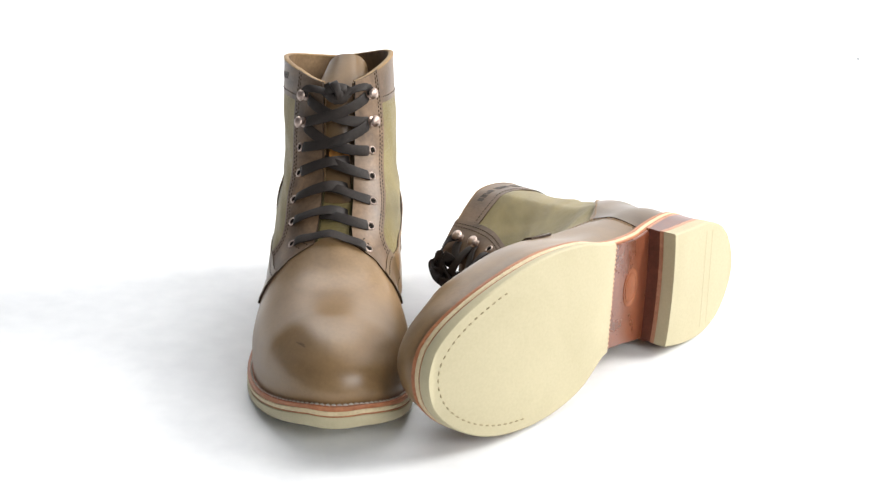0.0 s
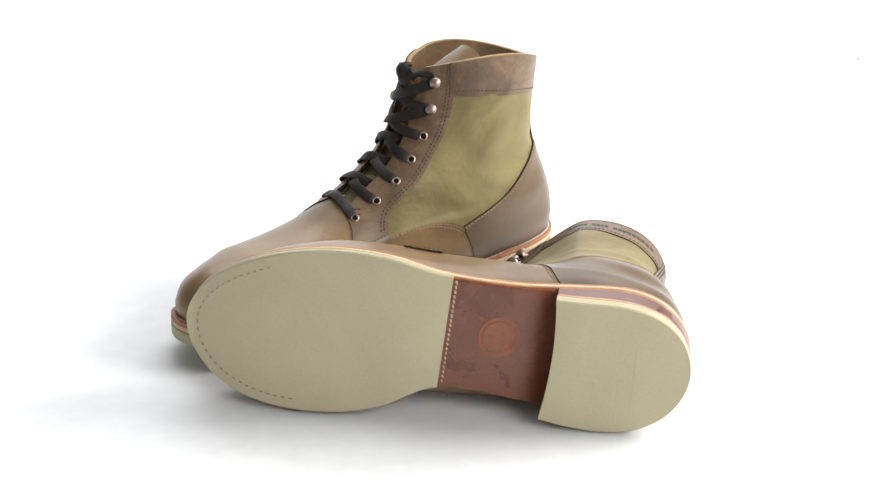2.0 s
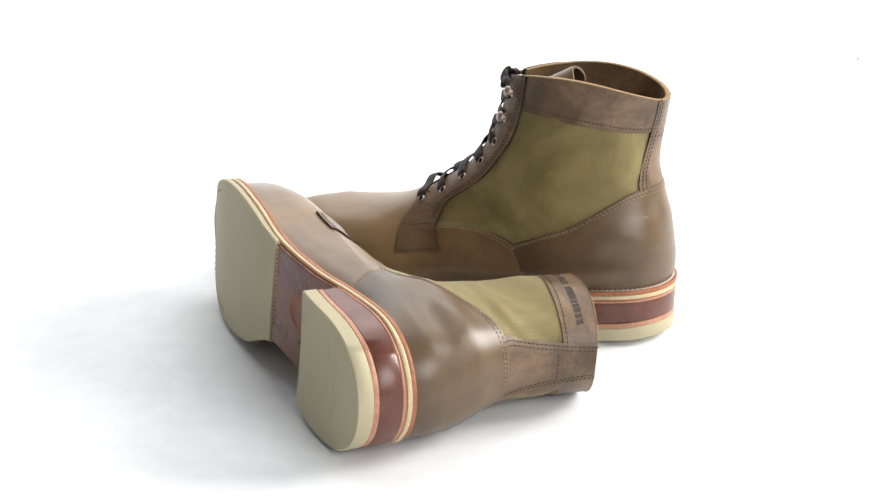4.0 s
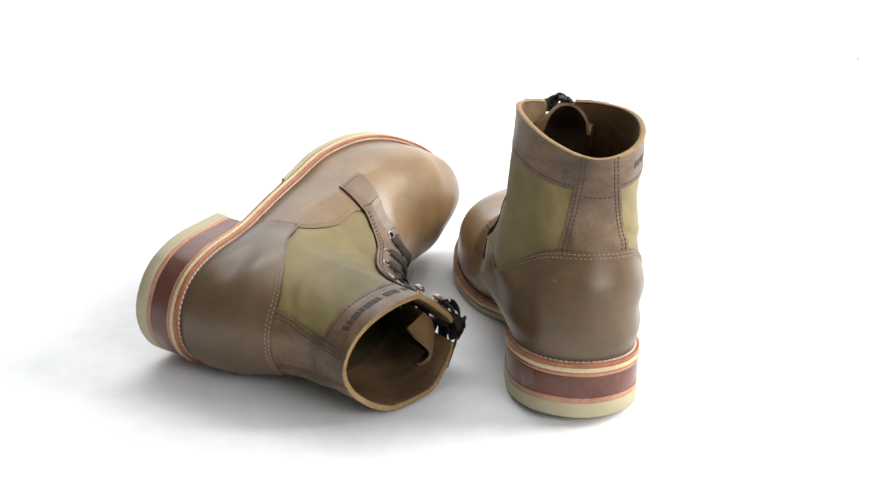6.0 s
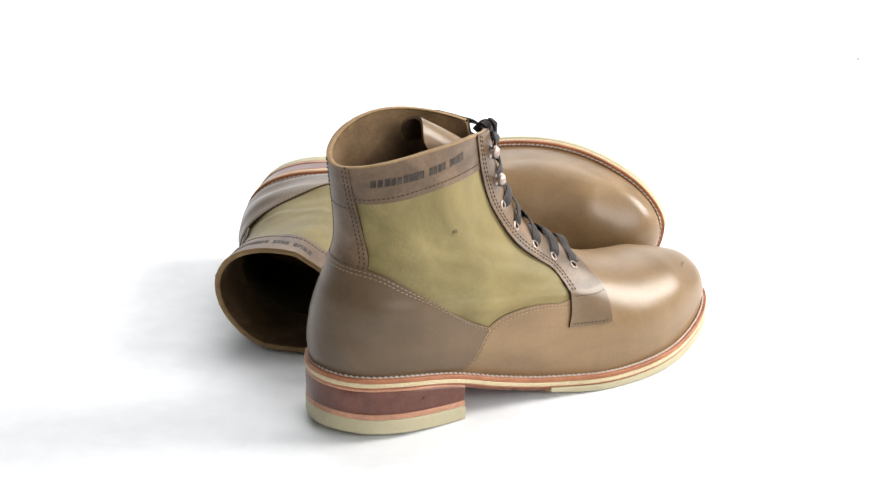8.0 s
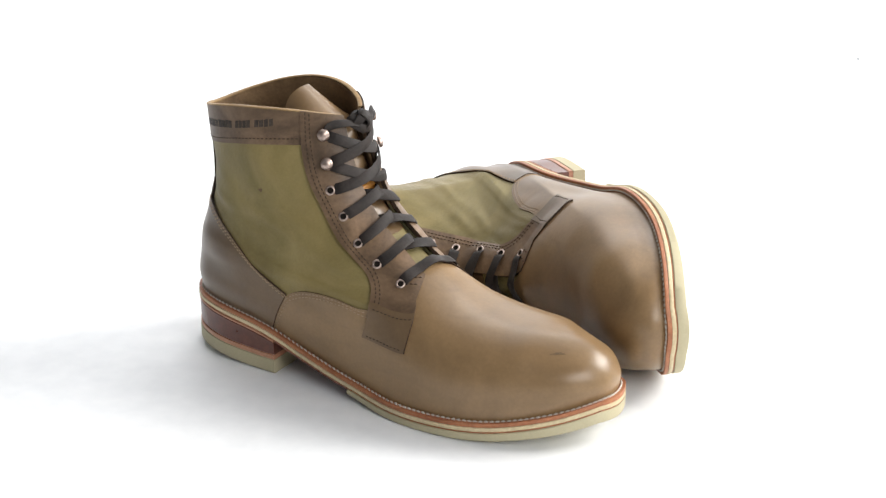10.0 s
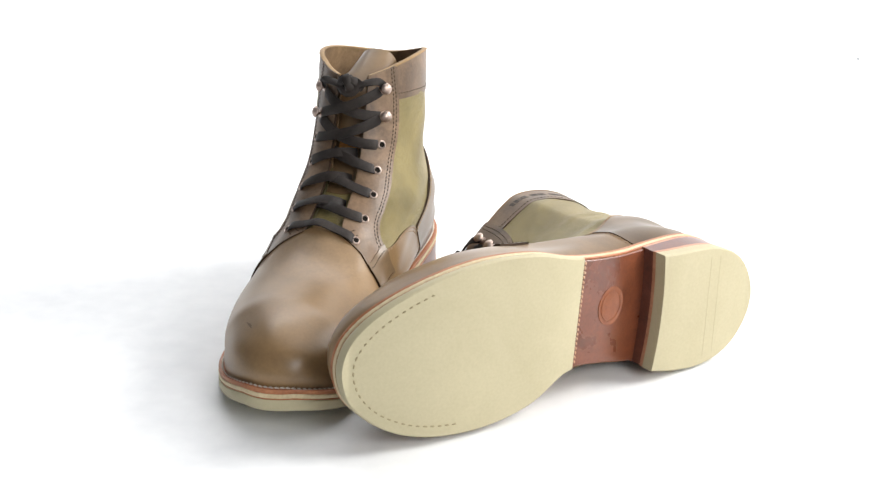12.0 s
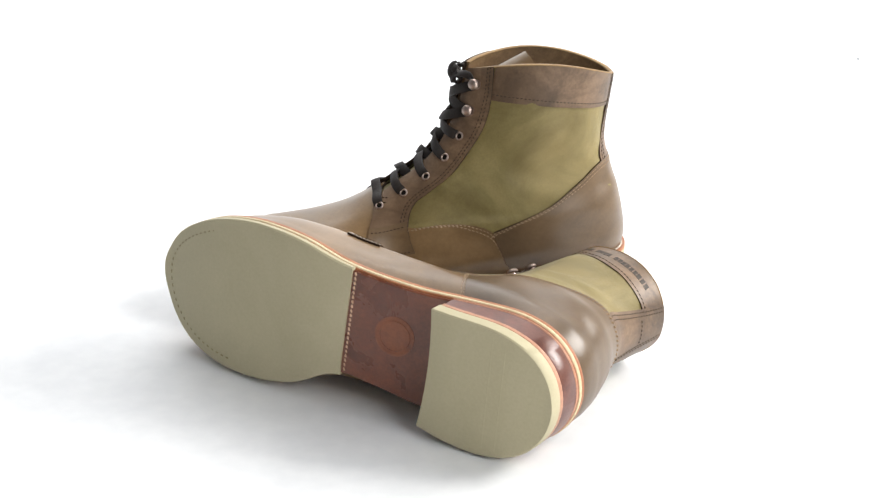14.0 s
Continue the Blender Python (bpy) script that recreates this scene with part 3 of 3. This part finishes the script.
        end = float(np.interp(0.9, rear[o, 1], rear[o, 0])) + (0.06 if not medial else -0.06)
        phis = np.linspace(start, end, 50)
        o = np.argsort(low[:, 0])
        lo = np.interp(phis, low[o, 0], low[o, 1])
        r = np.linspace(0, 1, 12)[None, :]
        v = lo[:, None] * (1 - r) + r
        phi = np.repeat(phis[:, None], 12, 1)
        band = patch("collar_band", phi, v, 0.8, (TRIM, EDGE), boot, flip, "brown leather collar band", 1.5)
        dashes("stitching", list(zip(phis, lo + 0.012)), 0.9, SEAM, band, flip, 2.9, 1.9, 0.85, 0.4)
        if marked and not medial:
            print_bars(band, phis, flip)
    for medial in (False, True):
        build_eyestay(boot, flip, medial)


def canvas_patch(name, phi, v, wrinkle, boot, flip):
    n, m = phi.shape
    out, _ = skin(phi, v, 0.1 + wrinkle)
    low, _ = skin(phi, v, np.full(phi.shape, -1.2))
    verts = [tuple(p) for p in out.reshape(-1, 3)] + [tuple(p) for p in low.reshape(-1, 3)]
    faces = []
    for i in range(n - 1):
        for j in range(m - 1):
            a = i * m + j
            faces.append((a, a + 1, a + m + 1, a + m))
            faces.append((n * m + a, n * m + a + m, n * m + a + m + 1, n * m + a + 1))
    ring = [j for j in range(m)] + [i * m + m - 1 for i in range(1, n)] + [(n - 1) * m + j for j in range(m - 2, -1, -1)] + [i * m for i in range(n - 2, 0, -1)]
    for a, b in zip(ring, ring[1:] + ring[:1]):
        faces.append((a, b, b + n * m, a + n * m))
    return mesh_part(name, verts, faces, CANVAS, boot, flip, "olive waxed canvas quarter, slightly creased")


def print_bars(band, phis, flip):
    """The collar's printed mark as plain bars."""
    rnd = random.Random(4)
    words = ((22, 52, 9), (55, 67, 4), (70, 83, 4))
    for x0, x1, count in words:
        w = (x1 - x0) / count
        for i in range(count):
            xa, xb = x0 + i * w, x0 + (i + rnd.uniform(0.72, 0.9)) * w
            za, zb = 163.6 + 0.17 * (xa - 22), 163.6 + 0.17 * (xb - 22)
            p, v = locate_all((xa, xb, xb, xa), (za, zb, zb + rnd.uniform(4.6, 5.2), za + rnd.uniform(4.6, 5.2)))
            verts = list(skin(p, v, np.full(4, 0.7))[0]) + list(skin(p, v, np.full(4, 0.95))[0])
            faces = [(0, 1, 2, 3), (4, 5, 6, 7)] + [(j, (j + 1) % 4, 4 + (j + 1) % 4, 4 + j) for j in range(4)]
            mesh_part("printed_bar", verts, faces, INK, band, flip)


def build_eyestay(boot, flip, medial):
    rear = line_of((EYESTAY_REAR_MEDIAL if medial else EYESTAY_REAR), medial, 70)
    front = [locate(x - (1 if medial else 9 if SHAPE["squash"] else 0), z, medial) for x, z in smooth_line([(195, 46), (195.5, 57), (194.5, 66), (192, 73)], 16)]
    v1 = front[-1][1]
    fmax = front[-1][0]
    for q in np.linspace(v1, 0.60, 10)[1:]:
        g = gap_phi(0.6, 10.5, medial)
        t = (q - v1) / (0.60 - v1)
        front.append((fmax + (g - fmax) * t**1.3, q))
    for q in np.linspace(0.60, 1.0, 40)[1:]:
        front.append((gap_phi(q, 10.5, medial), q))
    phi, v = between(rear, front, 90, 16)
    # keep the piece's top on the collar's line
    v = np.clip(v, 0, 1)
    stay = patch("eyestay", phi, v, 1.9, (TRIM, EDGE), boot, flip, "brown leather lace facing with stitched tab", 2.2)
    for k in (0.09, 0.17):
        line = [(p * (1 - k) + q * k, a * (1 - k) + b * k) for p, a, q, b in zip(phi[:, 0], v[:, 0], phi[:, -1], v[:, -1])]
        dashes("stitching", line, 2.0, SEAM, stay, flip, 2.9, 1.9, 0.9, 0.4)
    tab = patch("tab", phi[:14], v[:14], 2.5, (COUNTER, EDGE), stay, flip, "darker leather tab at the foot of the facing", 1.4)
    for i in (1, 11):
        dashes("stitching", [(phi[i, j], v[i, j]) for j in range(1, 15)], 2.6, SEAM, tab, flip, 2.9, 1.9, 0.9, 0.4)
    for i in (24, 27):
        dashes("bar_tack", [(phi[i, j], v[i, j]) for j in range(10, 15)], 2.0, SEAM, stay, flip, 2.6, 2.2, 1.0, 0.5)
    for x, z in EYELETS[medial]:
        p, q = locate(x, z, medial)
        c, n = skin(p, q, 1.9)
        eyelet = turned("eyelet", [(2.0, -0.3), (2.0, 0.4), (2.35, 0.8), (2.85, 0.7), (3.2, 0.3), (3.2, -0.4)], c, n, METAL, stay, flip, "copper-toned metal eyelet")
        # near-black disc painted for the shade in the eyelet's opening
        turned("eyelet_hole", [(2.2, -0.2), (2.2, 0.1), (0.1, 0.12)], c, n, HOLE_SHADE, eyelet, flip)
    for x, z in HOOKS[medial]:
        p, q = locate(x, z, medial)
        c, n = skin(p, q, 1.9)
        turned("lace_hook", [(3.6, -0.3), (3.6, 0.5), (1.8, 0.8), (1.6, 3.2), (3.6, 3.4), (4.1, 4.0), (3.9, 5.0), (2.8, 6.0), (1.2, 6.5), (0.1, 6.6)], c, n, METAL, stay, flip, "domed copper-toned speed hook")


def build_inside(boot, flip):
    # leather lining, open at the front above the throat; the cloth below is coloured darker for the shade deep inside
    for medial in (False, True):
        for v0, v1, off, mat, label in ((0.02, 0.80, -1.3, SHADED_CLOTH, "olive cloth lining with painted shade"), (0.78, 0.997, -1.1, LINING, "tan leather collar lining")):
            vs = np.linspace(v0, v1, 26)
            rows_phi = []
            for q in vs:
                e = gap_phi(q, 10.0, medial) if q > 0.56 else math.pi
                rows_phi.append(np.linspace(0 if not medial else TWO_PI, e, 40))
            phi, v = np.array(rows_phi), np.repeat(vs[:, None], 40, 1)
            patch("lining", phi, v, off, (mat, mat), boot, flip, label, 1.6)
    slab("insole", -3.5, lambda x: FEATHER(x) + 3.0, lambda x: FEATHER(x) - 0.2, INSOLE, boot, flip, "tan leather insole")
    # rolled top edge
    phi = np.linspace(gap_phi(1.0, 11, False), gap_phi(1.0, 11, True) - TWO_PI, 90)
    p, n = skin(phi, np.full(phi.shape, 0.999), np.full(phi.shape, -0.6))
    ribbon("top_binding", p, np.tile((0, 0, 1.0), (len(p), 1)), INSOLE, boot, flip, 3.6, 1.1, "worn tan leather top edge")
    # tongue
    def tongue(q, y):
        if q <= 1:
            v = 0.5 + 0.46 * q
            half = 19 + 10 * q
            g = 38.0
            p, n = skin(math.pi - y * math.asin(half / g), v, -3.6 - 3.0 * max(0, q - 0.5) * 2 * 1.4)
            return p
        base, k, arch = tongue(1.0, y), (q - 1) / 0.72, (1.0 - y * y)**0.6
        return np.array((base[0] - 40 * k**1.2 * (0.35 + 0.65 * arch) - 10 * k * y * y, base[1] * (1 - 0.2 * k) - 4 * k, base[2] + 26 * k * arch))
    for name, q0, q1, mat, label in (("tongue", 0.0, 0.52, CANVAS, "olive canvas tongue"), ("tongue_top", 0.5, 1.55 if SHAPE["squash"] else 1.72, LEATHER, "brown leather tongue top, leaning back")):
        qs, ys = np.linspace(q0, q1, 26), np.linspace(-1, 1, 19)
        out = np.array([[tongue(q, y) for y in ys] for q in qs])
        t1, t2 = np.gradient(out, axis=0), np.gradient(out, axis=1)
        n = np.cross(t1, t2)
        n /= np.linalg.norm(n, axis=-1, keepdims=True) + 1e-9
        if n[5, 9, 0] < 0:
            n = -n
        lift = 0.5 if name == "tongue_top" else 0.0
        a, b = out + n * lift, out + n * (lift - 2.0)
        verts = list(a.reshape(-1, 3)) + list(b.reshape(-1, 3))
        m, faces, idx = 19, [], []
        for i in range(25):
            for j in range(18):
                c = i * m + j
                faces += [(c, c + 1, c + m + 1, c + m), tuple(26 * m + k for k in (c, c + m, c + m + 1, c + 1))]
                idx += [0, 1]
        ring = [j for j in range(m)] + [i * m + m - 1 for i in range(1, 26)] + [25 * m + j for j in range(m - 2, -1, -1)] + [i * m for i in range(24, 0, -1)]
        for c, d in zip(ring, ring[1:] + ring[:1]):
            faces.append((c, d, d + 26 * m, c + 26 * m))
            idx.append(2)
        ob = mesh_part(name, verts, faces, (mat, INNER, LINING), boot, flip, label, idx)
        if name == "tongue_top":
            c = tongue(0.78, 0.0)
            turned("tongue_label", [(7, -1.5), (7, 0.9), (6.4, 1.1), (0.1, 1.1)], c + np.array((0.6, 0, 0.2)), (0.93, 0, 0.36), LABEL, ob, flip, "round amber woven label", k=28)


def lace_between(boot, flip, a, b, over=0.0, sag=0.0, under=False):
    """A flat lace from the eyelet a across the tongue to b, or to beneath the far facing."""
    (pa, va), (pb, vb) = a, b
    stop = 0.70 if under else 1.0
    t = np.linspace(0, 1, 24)
    phi, v = pa + (pb - pa) * t * stop, va + (vb - va) * (np.sin(t * 1.5) * 0.95 if under else t) + sag * np.sin(math.pi * t)
    off = 2.6 + (0.6 + over) * np.sin(math.pi * t)**0.7 - 3.6 * np.clip(1 - t * 11, 0, 1)
    if under:
        off = off - 6.5 * np.clip((t - 0.62) / 0.38, 0, 1)**1.5
    else:
        off = off - 3.2 * np.clip(1 - (1 - t) * 11, 0, 1)
    p, n = skin(phi, v, off)
    ribbon("lace", p, n, LACE, boot, flip, 7.2, 1.3, twist=0.22 * np.sin(t * 5 + va * 30))


def build_laces(boot, flip, loops=False):
    lat = [locate(x, z) for x, z in EYELETS[0] + HOOKS[0]]
    med = [locate(x, z, True) for x, z in EYELETS[1] + HOOKS[1]]
    a, na = skin(*lat[0], 1.6)
    b, nb = skin(*med[0], 1.6)
    c = np.array((185.5, (a[1] + b[1]) / 2, 94.0))
    path = spline([a - na * 2, a + na * 1.6 + (0.5, -3, 0.8), a * 0.45 + c * 0.55 + (0, 0, 1.2), c, b * 0.45 + c * 0.55 + (0, 0, 1.2), b + nb * 1.6 + (0.5, 3, 0.8), b - nb * 2], 26)
    t = np.linspace(0, 1, 26)[:, None]
    ribbon("lace", path, na * (1 - t) + nb * t + np.array((0.2, 0, 0.6)) * np.sin(math.pi * t), LACE, boot, flip, 7.2, 1.4)
    for i in range(1, 6):
        lace_between(boot, flip, med[i], lat[i + 1], 0.2, 0.0, 1 <= i < 4)
        lace_between(boot, flip, lat[i], med[i + 1], 1.5, 0.006, 1 <= i < 4)
    # ends rise to a knot in the middle
    c, n = skin(math.pi, 0.985, 3.0)
    for end, s in ((lat[6], 1), (med[6], -1)):
        a, _ = skin(end[0], end[1], 4.0)
        path = spline([a, a + (3, -s * 2, 5), (a + c) / 2 + (5, 0, 4), c + (2, s * 3, -1), c + (0, -s * 4, 2)], 18)
        ribbon("lace", path, np.tile(n, (18, 1)), LACE, boot, flip, 5.4, 1.6, twist=np.linspace(0, 1.2 * s, 18))
    knot = [((0, 9, -3), (4, 4, 4), (3, -4, 4), (-2, -8, -2)), ((1, -8, 4), (5, -2, -4), (4, 5, -3), (-3, 8, 5)), ((-4, 3, 5), (3, 3, 7), (6, -1, 0), (2, 1, -7))]
    for k in knot:
        path = spline([c + np.array(q) for q in k], 14)
        ribbon("lace_knot", path, np.tile(n, (14, 1)), LACE, boot, flip, 6.0, 2.2, twist=np.linspace(0, 0.8, 14))
    if loops:
        for k in (((0, 2, 0), (10, 10, 2), (15, 16, -8), (8, 12, -16), (0, 4, -4)), ((0, -2, 0), (12, -10, -4), (18, -8, -18), (9, -2, -24), (2, 0, -6)), ((0, 4, 2), (9, 0, -10), (13, -6, -22), (14, -16, -34)), ((0, 0, 3), (12, 4, 6), (17, -6, -4), (9, -12, -10), (2, -4, -2))):
            path = spline([c + np.array(q) * (0.5, 0.8, 0.8) for q in k], 26)
            ribbon("lace_loop", path, np.tile((0.3, 0.2, 0.9), (26, 1)), LACE, boot, flip, 7.0, 1.6, twist=np.linspace(0, 1.6, 26))


def mark(name, x, z, long, high, off, mat, parent, flip, label):
    """A small thin stain or scuff on the skin."""
    a = np.linspace(0, TWO_PI, 11)[:-1]
    r = 1 + 0.35 * np.sin(a * 3 + x) + 0.2 * np.sin(a * 5)
    p, v = locate_all(x + long * r * np.cos(a), z + high * r * np.sin(a))
    top, low = skin(p, v, np.full(10, off + 0.12))[0], skin(p, v, np.full(10, off - 0.2))[0]
    faces = [tuple(range(10)), tuple(range(19, 9, -1))] + [(i, (i + 1) % 10, 10 + (i + 1) % 10, 10 + i) for i in range(10)]
    return mesh_part(name, list(top) + list(low), faces, mat, parent, flip, label)


def build_boot(flip, label, loops):
    boot = new("boot")
    tagged(boot, label, "boot", "pair of lace-up boots")
    SHAPE["squash"] = 0.07 if loops else 0.0
    build_sole(boot, flip)
    build_upper(boot, flip)
    build_inside(boot, flip)
    build_laces(boot, flip, loops)
    if not loops:
        mark("scuff", 286, 56.5, 3.6, 0.5, 0.95, SCUFF, boot, flip, "dark scuff on the toe")
        mark("stain", 74.5, 130, 1.4, 1.1, 0.35, SCUFF, boot, flip, "small dark stain on the canvas")
    return boot


standing = build_boot(1, "brown leather and olive canvas lace-up boot standing upright", False)
lying = build_boot(-1, "brown leather and olive canvas lace-up boot lying on its side", True)

# ---- how the turntable carries the pair ----
STANDING = Matrix(((0.0195, 0.9998, 0, -0.0792), (-0.9998, 0.0195, 0, 0.1418), (0, 0, 1, 0), (0, 0, 0, 1)))
LYING = Matrix(((-0.6543, 0.0175, -0.7560, 0.2134), (-0.7529, 0.0794, 0.6535, 0.0356), (0.0715, 0.9967, -0.0388, 0.0409), (0, 0, 0, 1)))


def settle(thing, m):
    """The pose m, lowered or raised until the thing's lowest point touches the paper."""
    low = min((m @ v.co).z for o in thing.children_recursive if not o.name.startswith("lace") for v in o.data.vertices)
    return Matrix.Translation((0, 0, -low)) @ m


TURN_TIMES = [0.0, 0.5, 1.0, 1.5, 2.0, 2.5, 3.0, 3.5, 4.0, 4.5, 5.0, 5.5, 6.0, 6.5, 7.0, 7.5, 8.0, 8.5, 9.0, 9.5, 10.0, 10.5, 11.0, 11.5, 12.0, 12.5, 13.0, 13.5, 14.0]
TURN = [0.0, -15.1, -29.1, -41.6, -55.8, -70.3, -84.9, -99.6, -114.5, -129.5, -145.1, -160.0, -174.5, -189.9, -206.2, -221.9, -237.6, -253.3, -269.8, -286.6, -303.8, -321.3, -339.2, -357.5, -375.6, -393.2, -409.2, -426.6, -444.0]


def motions():
    for thing, m in ((standing, STANDING), (lying, LYING)):
        m = settle(thing, m)
        walk(thing, [(t, pose(0, 0, 0, 0, 0, a) @ m) for t, a in zip(TURN_TIMES, TURN)])


motions()
